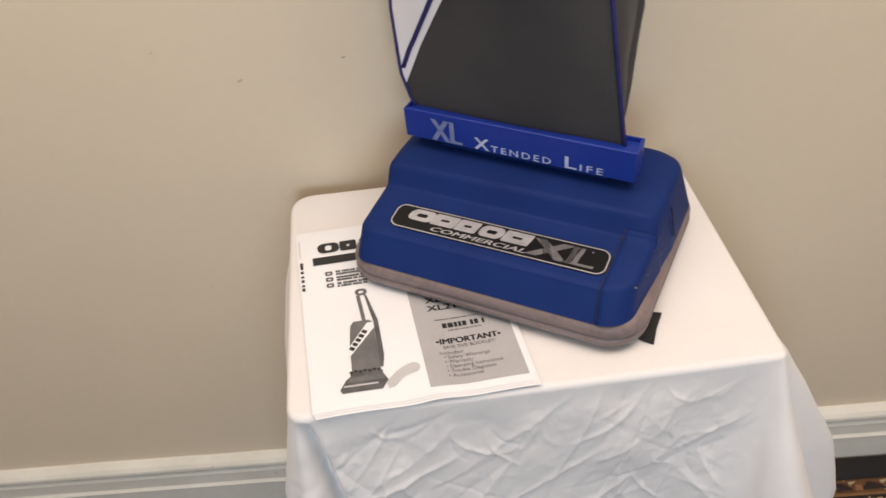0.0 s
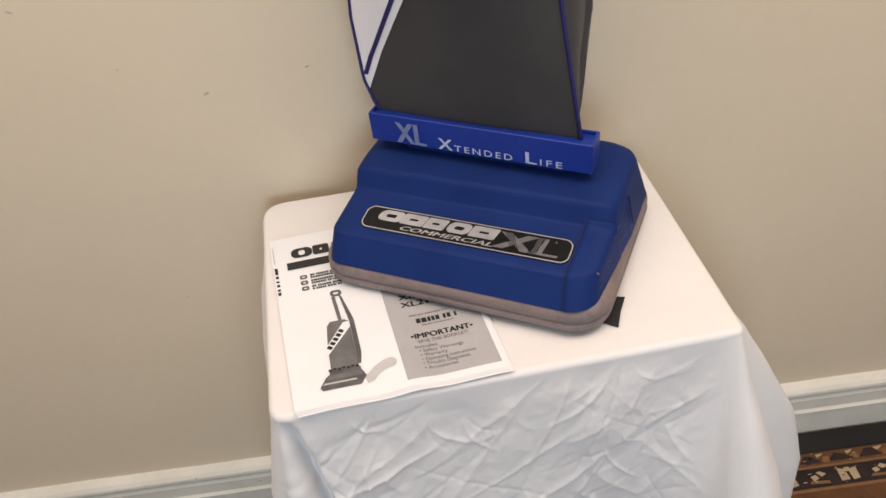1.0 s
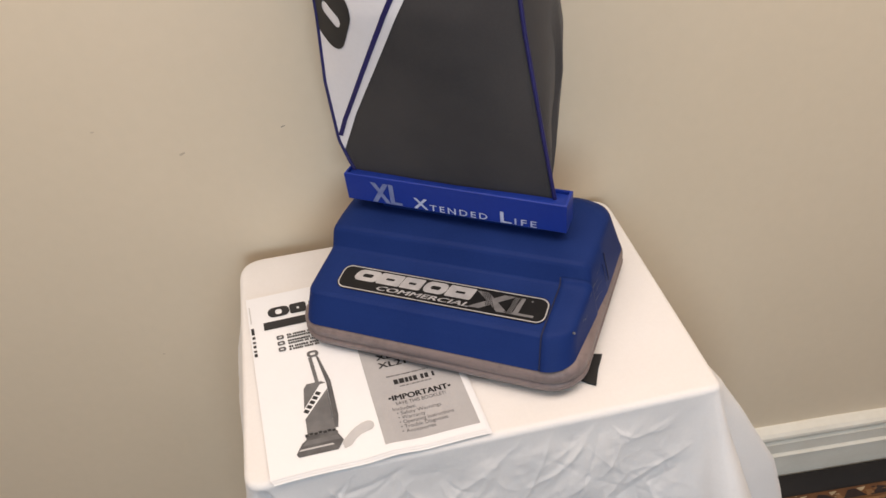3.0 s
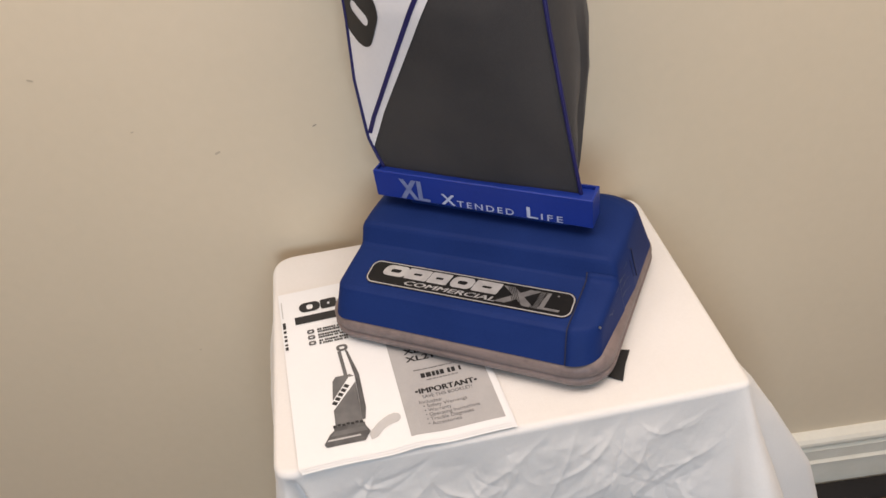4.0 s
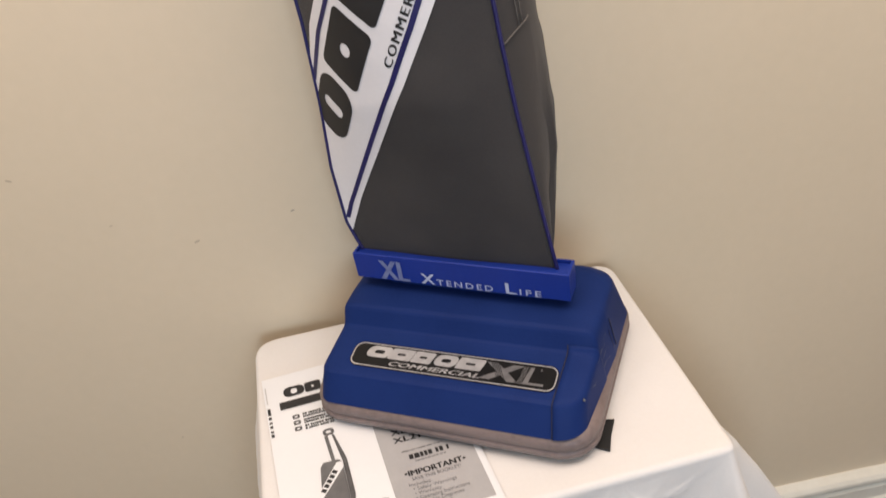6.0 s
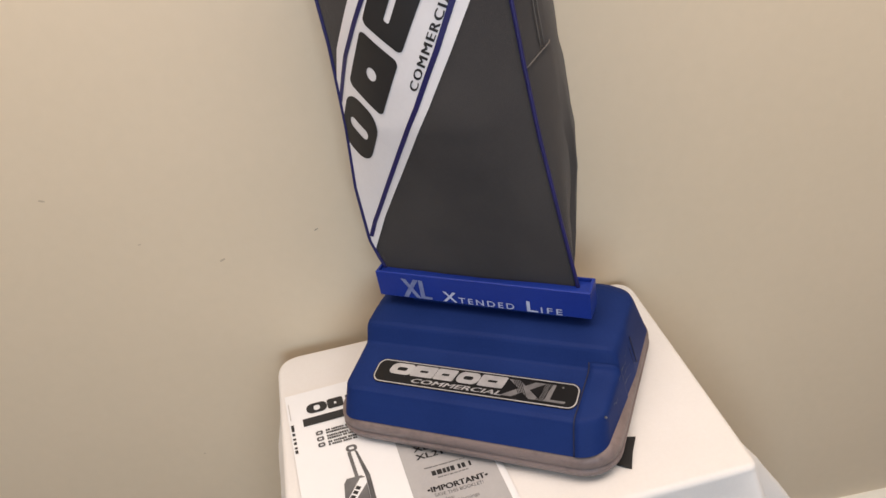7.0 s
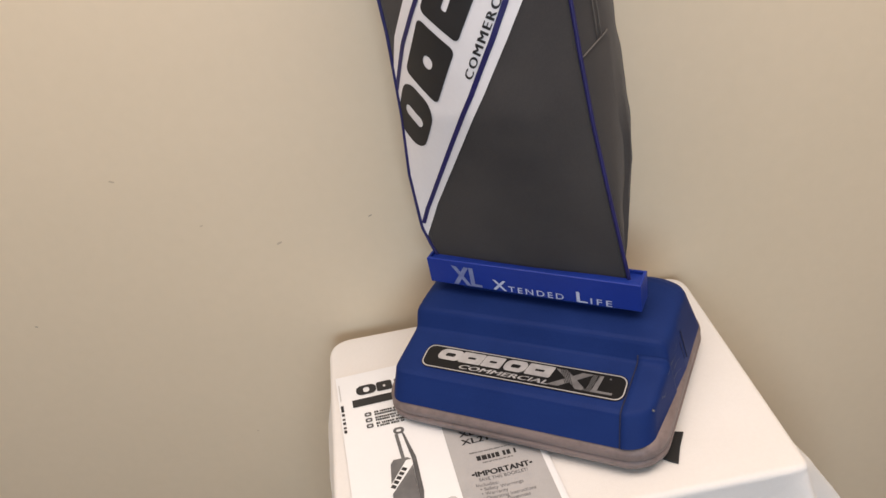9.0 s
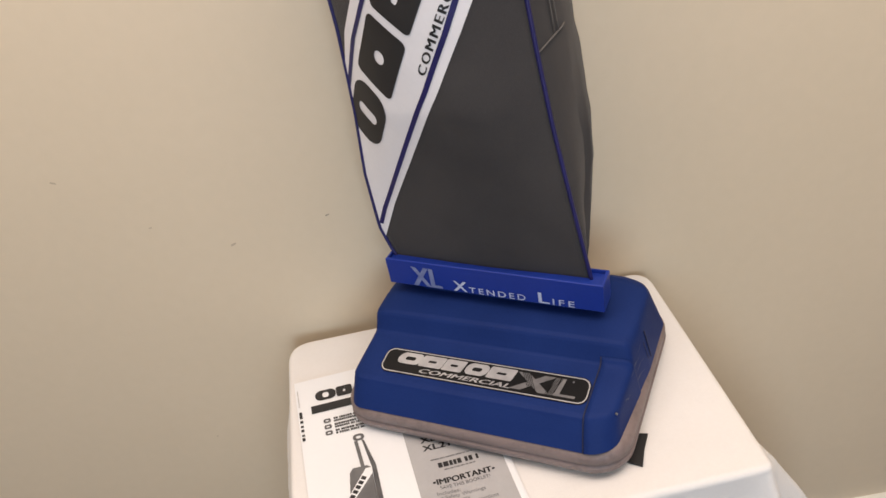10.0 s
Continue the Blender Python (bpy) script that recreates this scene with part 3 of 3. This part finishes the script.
def end_cap():
    """The separate moulded cap at the belt end, a hair proud of the housing."""
    p1 = P_LEN[8]
    ps = [p1 * k / 24 for k in range(25)]
    a0 = angle_for(0.119)
    angs = [a0 + (180 - a0) * k / 20 for k in range(14)] + [a for a in ANGLES if a > a0 + (180 - a0) * 13.3 / 20]
    n = len(angs)
    verts = [hull(p, a, 0.0013) for p in ps for a in angs]
    faces = [(j * n + i, j * n + i + 1, (j + 1) * n + i + 1, (j + 1) * n + i) for j in range(len(ps) - 1) for i in range(n - 1)]
    base = len(verts)
    rim = [(j, 0) for j in range(len(ps))] + [(len(ps) - 1, i) for i in range(1, n)]
    verts += [hull(ps[j], angs[i], -0.001) for j, i in rim]
    for k in range(len(rim) - 1):
        (j0, i0), (j1, i1) = rim[k], rim[k + 1]
        faces.append((j0 * n + i0, j1 * n + i1, base + k + 1, base + k))
    return mesh_of("end_cap", verts, faces, BLUE)


part("end_cap", end_cap(), vac, "blue end cap with a seam")
part("seam", tube_mesh("seam", [hull(P_LEN[8] * k / 30, angle_for(0.1182), 0.0002) for k in range(31)], 0.0008, SEAM, 6), vac)


def on_end(v, z, out=0.0006):
    """A point of the belt end's upright face."""
    return TWIST @ Vector((min(0.1575, 0.1545 + 0.075 * v) - 0.16 * (z - 0.036) + out, v, z))


part("slot", tube_mesh("slot", [on_end(0.0415 + 0.0004 * k, 0.085 - 0.0039 * k, 0.0002) for k in range(11)], 0.0009, SEAM, 6), vac, "dark slot in the end face")
part("slot", tube_mesh("slot", [on_end(0.0335 + 0.0005 * k, 0.076 - 0.0036 * k, 0.0002) for k in range(8)], 0.0005, SEAM, 6), vac, "dark slot in the end face")
part("screw", tube_mesh("screw", [(0.1425, -0.0580, 0.0650), (0.1442, -0.0589, 0.0653)], 0.0012, SILVER_DIM, 12), vac, "small dull screw")
for v0, z0, v1, z1, wide in ((0.018, 0.074, -0.016, 0.071, 0.0012), (0.026, 0.062, -0.010, 0.066, 0.0008), (0.024, 0.050, -0.018, 0.058, 0.0010), (-0.026, 0.057, -0.040, 0.061, 0.0016), (0.030, 0.083, 0.012, 0.078, 0.0006)):
    n = 12
    flat = ([(k / n, e) for k in range(n + 1) for e in (-1, 1)], [(2 * k, 2 * k + 2, 2 * k + 3, 2 * k + 1) for k in range(n)])
    decal("scuff", flat, lambda f, e: on_end(v0 + (v1 - v0) * f, z0 + (z1 - z0) * f + 0.0012 * math.sin(9 * f + v0 * 200) + e * wide * math.sin(math.pi * f) * (0.6 + 0.4 * math.sin(17 * f)), 0.0005), SCUFF, vac, "pale scuff mark")


def bumper():
    """A rubber skirt: a soft profile swept round a rounded rectangle."""
    prof = [(0.010, 0.0080), (0.004, 0.0088), (0.0008, 0.0118), (0.0000, 0.0165), (0.0004, 0.0190), (0.0030, 0.0200), (0.0030, 0.0212), (0.0010, 0.0222), (0.0008, 0.0275), (0.002, 0.032), (0.006, 0.0365), (0.012, 0.038), (0.02, 0.037)]
    path = []
    for inset, z in prof:
        path.append([TWIST @ Vector((x - 0.0022, y + 0.0250, z)) for x, y in rounded(0.3250 - 2 * inset, 0.244 - 2 * inset, 0.040 - inset, 9)])
    n = len(path[0])
    verts = [v for ring in path for v in ring]
    faces = [(j * n + i, j * n + (i + 1) % n, (j + 1) * n + (i + 1) % n, (j + 1) * n + i) for j in range(len(path) - 1) for i in range(n)]
    faces.append(tuple(range(n)))
    return mesh_of("bumper", verts, faces, RUBBER)


part("bumper", bumper(), vac, "scuffed taupe rubber bumper")
part("base_plate", box_mesh("base_plate", (-0.140, -0.070, 0.0015), (0.132, 0.125, 0.013), LABEL, 0.002), vac)

# the name plate on the sloping shelf
SHELF = math.atan2(0.0770 - 0.0675, 0.0515)


def on_shelf(x, y, out=0.0008):
    x -= 0.0025
    return TWIST @ Vector((x, -0.0465 + y * math.cos(SHELF) - out * math.sin(SHELF), 0.07195 + y * math.sin(SHELF) + out * math.cos(SHELF)))


plate = decal("name_plate", disc_shape(rounded(0.2345, 0.0325, 0.0105), 3), on_shelf, LABEL, vac, "black name plate with a silver outline")
decal("outline", ring_shape(rounded(0.2325, 0.0305, 0.0095), rounded(0.2300, 0.0280, 0.0084), 1), lambda x, y: on_shelf(x, y, 0.0012), SILVER, plate)
slant = lambda pts, k=0.28: [(x + k * y, y) for x, y in pts]
# the maker's mark as plain heavy blocks
for k, w in enumerate((0.0285, 0.0270, 0.0235, 0.0255, 0.0290)):
    o = slant(rounded(w, 0.0150, 0.0065 if k in (0, 3) else 0.0018))
    i = slant(rounded(w * 0.42, 0.0048, 0.0022)) if k in (0, 3) else slant(rounded(w * 0.36, 0.0028, 0.0010))
    decal("mark", moved(ring_shape(o, i, 1), -0.0850 + 0.0268 * k - (0.001 if k in (2, 3) else 0), 0.0048), lambda x, y: on_shelf(x, y, 0.0012), SILVER, plate)
decal("lettering", moved(text_shape("COMMERCIAL", 0.0078, 0.104, 0.30), -0.0690, -0.0112), lambda x, y: on_shelf(x, y, 0.0012), SILVER, plate, "", 0.0011)
decal("lettering", moved(text_shape("XL", 0.0315, 0.064, 0.10), 0.0345, -0.0105), lambda x, y: on_shelf(x, y, 0.0012), SILVER_DIM, plate, "dim silver lettering with fine stripes", 0.0060, (0, 0, 0.0001))
for k in range(5):
    decal("stripe", moved(([(0, 0), (0.0007, 0), (0.0007 + 0.0065, 0.0215), (0.0065, 0.0215)], [(0, 1, 2, 3)]), 0.0735 + 0.0017 * k, -0.0105), lambda x, y: on_shelf(x, y, 0.0017), LABEL, plate)
    decal("stripe", moved(([(0, 0), (0.0007, 0), (0.0007 - 0.0120, 0.0215), (-0.0120, 0.0215)], [(0, 1, 2, 3)]), 0.0560 + 0.0019 * k, -0.0105), lambda x, y: on_shelf(x, y, 0.0017), LABEL, plate)
decal("mark", moved(disc_shape(rounded(0.0022, 0.0022, 0.0010), 1), 0.0985, 0.0090), lambda x, y: on_shelf(x, y, 0.0012), SILVER_DIM, plate)


def bag_tray():
    """The bright bar that clamps the bag: an open tray with a thin rim."""
    x0, x1, y0, y1, z0, z1, w = 0.1725 - MID, 0.4245 - MID, 0.026, 0.054, 0.1212, 0.1565, 0.0030
    sag = lambda x: -0.0115 * (x - x0)
    outer = lambda z, i: [(x, y, z + sag(x)) for x, y in ((x0 + i, y0 + i), (x1 - i, y0 + i), (x1 - i, y1 - i), (x0 + i, y1 - i))]
    rings = [outer(z0, 0.001), outer(z0 + 0.001, 0), outer(z1 - 0.001, 0), outer(z1, 0.001), outer(z1, w), outer(z1 - 0.004, w)]
    verts = [v for r in rings for v in r]
    faces = [(j * 4 + i, j * 4 + (i + 1) % 4, j * 4 + 4 + (i + 1) % 4, j * 4 + 4 + i) for j in range(5) for i in range(4)] + [(0, 1, 2, 3), (20, 21, 22, 23)]
    return mesh_of("bag_tray", verts, faces, BLUE_BRIGHT, False)


part("bag_mount", box_mesh("bag_mount", (-0.105, 0.040, 0.095), (0.085, 0.078, 0.1305), BLUE, 0.004), vac)
tray = part("bag_tray", bag_tray(), vac, "bright blue plastic bar with pale lettering")
on_tray = lambda x, z: Vector((0.1725 + (x - 0.167) * 0.9825 - MID, 0.0254, z + 0.0080 - 0.0115 * (x - 0.167)))
for body_text, x, width, size in (("XL", 0.1985, 0.0350, 0.0385), ("X", 0.2500, 0.0165, 0.0205), ("TENDED", 0.2695, 0.067, 0.0112), ("L", 0.3515, 0.0115, 0.0205), ("IFE", 0.3675, 0.0240, 0.0112)):
    decal("lettering", moved(text_shape(body_text, size, width, 0.0, 1.0 if len(body_text) < 3 else 1.35), x, 0.1155), on_tray, PALE_DIM if body_text == "XL" else PALE_PRINT, tray, "", 0.0028 if body_text == "XL" else 0.0013 if body_text in "XL" else 0.0004, (0, -0.0003, 0))

# the bag
LEFT = [(0.115, 0.186), (0.150, 0.180), (0.163, 0.1745), (0.190, 0.1665), (0.260, 0.1655), (0.330, 0.1725), (0.370, 0.1745), (0.420, 0.1765), (0.475, 0.1750), (0.60, 0.178), (0.78, 0.20)]
RIGHT = [(0.115, 0.413), (0.150, 0.4085), (0.232, 0.3955), (0.325, 0.3815), (0.395, 0.3735), (0.452, 0.3680), (0.60, 0.360), (0.78, 0.34)]


def front(u, z):
    """Depth of the bag's front panel."""
    l, r = lerp(LEFT, z), lerp(RIGHT, z)
    q = max(-1.0, min(1.0, (2 * u - l - r) / (r - l)))
    b = 0.032 * min(1, max(0, (z - 0.145) / 0.2))
    soft = (1 - q * q) * (0.0028 * noise.noise((u * 11, z * 9, 3.3)) + 0.0011 * noise.noise((u * 34 + z * 12, z * 26, 7.1)))
    return 0.041 - b * (1 - q * q) + soft


def on_bag(u, z, out=0.0008):
    u = max(u, lerp(LEFT, z) + 0.0006)
    return Vector((u - MID, front(u, z) - out, z))


def bag():
    zs = [0.1105 + 0.0066 * k for k in range(102)]
    zs[-1] = 0.78
    verts, ring = [], None
    for z in zs:
        l, r = lerp(LEFT, z), lerp(RIGHT, z)
        top = max(0.0, (z - 0.70) / 0.085)
        sq = 1 - 0.6 * top ** 2
        grow = min(1.0, max(0.0, (z - 0.13) / 0.12))
        pts = [(l + (r - l) * k / 28, front(l + (r - l) * k / 28, z)) for k in range(29)]
        rs = lerp([(0.12, 0.404), (0.2, 0.401), (0.3, 0.3995), (0.37, 0.3915), (0.44, 0.3850), (0.78, 0.37)], z)
        ls = lerp([(0.12, 0.186), (0.2, 0.168), (0.37, 0.162), (0.47, 0.150), (0.78, 0.18)], z)
        fold = 0.020 * math.exp(-((z - 0.23) / 0.08) ** 2)
        back = 0.085 + 0.075 * grow
        pts += [(r + (rs - r) * 0.55, 0.041 + 0.018 * grow), (rs - fold * 0.1, 0.041 + 0.036 * grow), (rs - fold, 0.041 + 0.046 * grow), (rs, 0.041 + 0.056 * grow), (rs - 0.004, 0.041 + 0.085 * grow), (rs - 0.03, back - 0.006)]
        pts += [(rs - 0.03 - (rs - ls - 0.06) * k / 8, back + 0.008 * math.sin(math.pi * k / 8)) for k in range(1, 9)]
        pts += [(ls + 0.006, 0.041 + 0.085 * grow), (ls, 0.041 + 0.056 * grow), (l + (ls - l) * 0.5, 0.041 + 0.02 * grow)]
        mu, mv = (l + r) / 2, 0.09
        for k, (u, v) in enumerate(pts):
            crease = 0.0012 * noise.noise((u * 18, z * 18, v * 18)) + 0.0007 * noise.noise((u * 60, z * 40, v * 50))
            if k > 28:
                v += crease * 2
                u += crease * 2
            verts.append((mu + (u - mu) * sq - MID, mv + (v - mv) * sq, z))
        ring = len(pts)
    n = ring
    faces = [(j * n + i, j * n + (i + 1) % n, (j + 1) * n + (i + 1) % n, (j + 1) * n + i) for j in range(len(zs) - 1) for i in range(n)]
    faces.append(tuple(range((len(zs) - 1) * n, len(zs) * n)))
    return mesh_of("bag", verts, faces, BAG)


sack = part("bag", bag(), vac, "charcoal grey fabric dust bag with blue piping")
heights = [0.140 + 0.008 * k for k in range(60)]
part("piping", tube_mesh("piping", [(lerp(LEFT, z) - MID, 0.0405, z) for z in heights], 0.0021, PIPING), sack, "navy blue piping")
part("piping", tube_mesh("piping", [(lerp(RIGHT, z) - MID, 0.0405, z) for z in heights], 0.0021, PIPING), sack, "navy blue piping")



def on_side(f, z, out=0.0006):
    """A point of the bag's side panel, f from the piping (0) to the fold (1)."""
    r = lerp(RIGHT, z)
    rs = lerp([(0.12, 0.404), (0.2, 0.401), (0.3, 0.3995), (0.37, 0.3915), (0.44, 0.3850), (0.78, 0.37)], z)
    return Vector((r + (rs - r) * min(1, f * 1.1) + out - MID, 0.041 + 0.036 * f - out, z))


part("seam", tube_mesh("seam", [on_side(0.05 + 0.95 * k / 12, 0.392 + 0.014 * k / 12) for k in range(13)], 0.0009, BAG_SEAM, 6), sack, "pale pocket seam")
for f in (0.62, 0.74):
    part("seam", tube_mesh("seam", [on_side(f, 0.402 + 0.012 * k) for k in range(14)], 0.0007, BAG_SEAM, 6), sack)

BAND_R = [(0.168, 0.1665), (0.173, 0.169), (0.228, 0.198), (0.303, 0.246), (0.369, 0.288), (0.421, 0.317), (0.466, 0.340), (0.70, 0.46)]
BAND_L = [(0.16, 0.05), (0.375, 0.172), (0.419, 0.189), (0.455, 0.213), (0.476, 0.227), (0.70, 0.36)]
STR_R = [(0.17, 0.156), (0.193, 0.169), (0.219, 0.182), (0.302, 0.233), (0.369, 0.275), (0.422, 0.304), (0.468, 0.326), (0.70, 0.442)]
STR_L = [(0.16, 0.06), (0.362, 0.174), (0.415, 0.2015), (0.450, 0.2255), (0.476, 0.244), (0.70, 0.373)]


def strip(name, lo, hi, z0, z1, out, mat, label="", cols=10):
    """A strip on the bag's front between two leaning lines, cut off at the bag's edge and at its right piping."""
    def f(i, j):
        z = z0 + (z1 - z0) * j
        a, b = max(lo(z), lerp(LEFT, z) + 0.0006), max(hi(z), lerp(LEFT, z) + 0.0008)
        top = lerp(RIGHT, z) - 0.002
        return on_bag(min(a + (b - a) * i, top), z, out)
    return part(name, grid_mesh(name, f, cols, 80, mat), sack, label)


strip("band", lambda z: lerp(BAND_L, z), lambda z: lerp(BAND_R, z), 0.172, 0.56, 0.0007, BAND, "white diagonal band", 22)
strip("stripe", lambda z: lerp(STR_R, z) - 0.0030, lambda z: lerp(STR_R, z) + 0.0030, 0.196, 0.56, 0.0012, PIPING, "navy stripe", 2)
strip("stripe", lambda z: lerp(STR_L, z) - 0.0030, lambda z: lerp(STR_L, z) + 0.0030, 0.362, 0.56, 0.0012, PIPING, "navy stripe", 2)


def on_band(x, y, out=0.0013):
    """x along the band, y across it, from the start of its lettering."""
    a = radians(60)
    return on_bag(0.199 + x * math.cos(a) - y * math.sin(a), 0.295 + x * math.sin(a) + y * math.cos(a), out)


for k in range(4):
    o = slant(rounded(0.064, 0.046, 0.018 if k in (0, 3) else 0.006), 0.2)
    i = slant(rounded(0.012, 0.026, 0.0055), 0.2) if k == 0 else slant(rounded(0.012, 0.012, 0.0055), 0.2) if k == 1 else slant(rounded(0.03, 0.006, 0.002), 0.2)
    decal("mark", moved(ring_shape(o, i, 8), 0.036 + 0.072 * k, 0.024), on_band, INK, sack)
decal("lettering", moved(text_shape("COMMERCIAL", 0.0118, 0.106, 0.0, 1.25), 0.1165, -0.0240, 1.5), on_band, INK, sack, "", 0.0013, (0, -0.0003, 0))
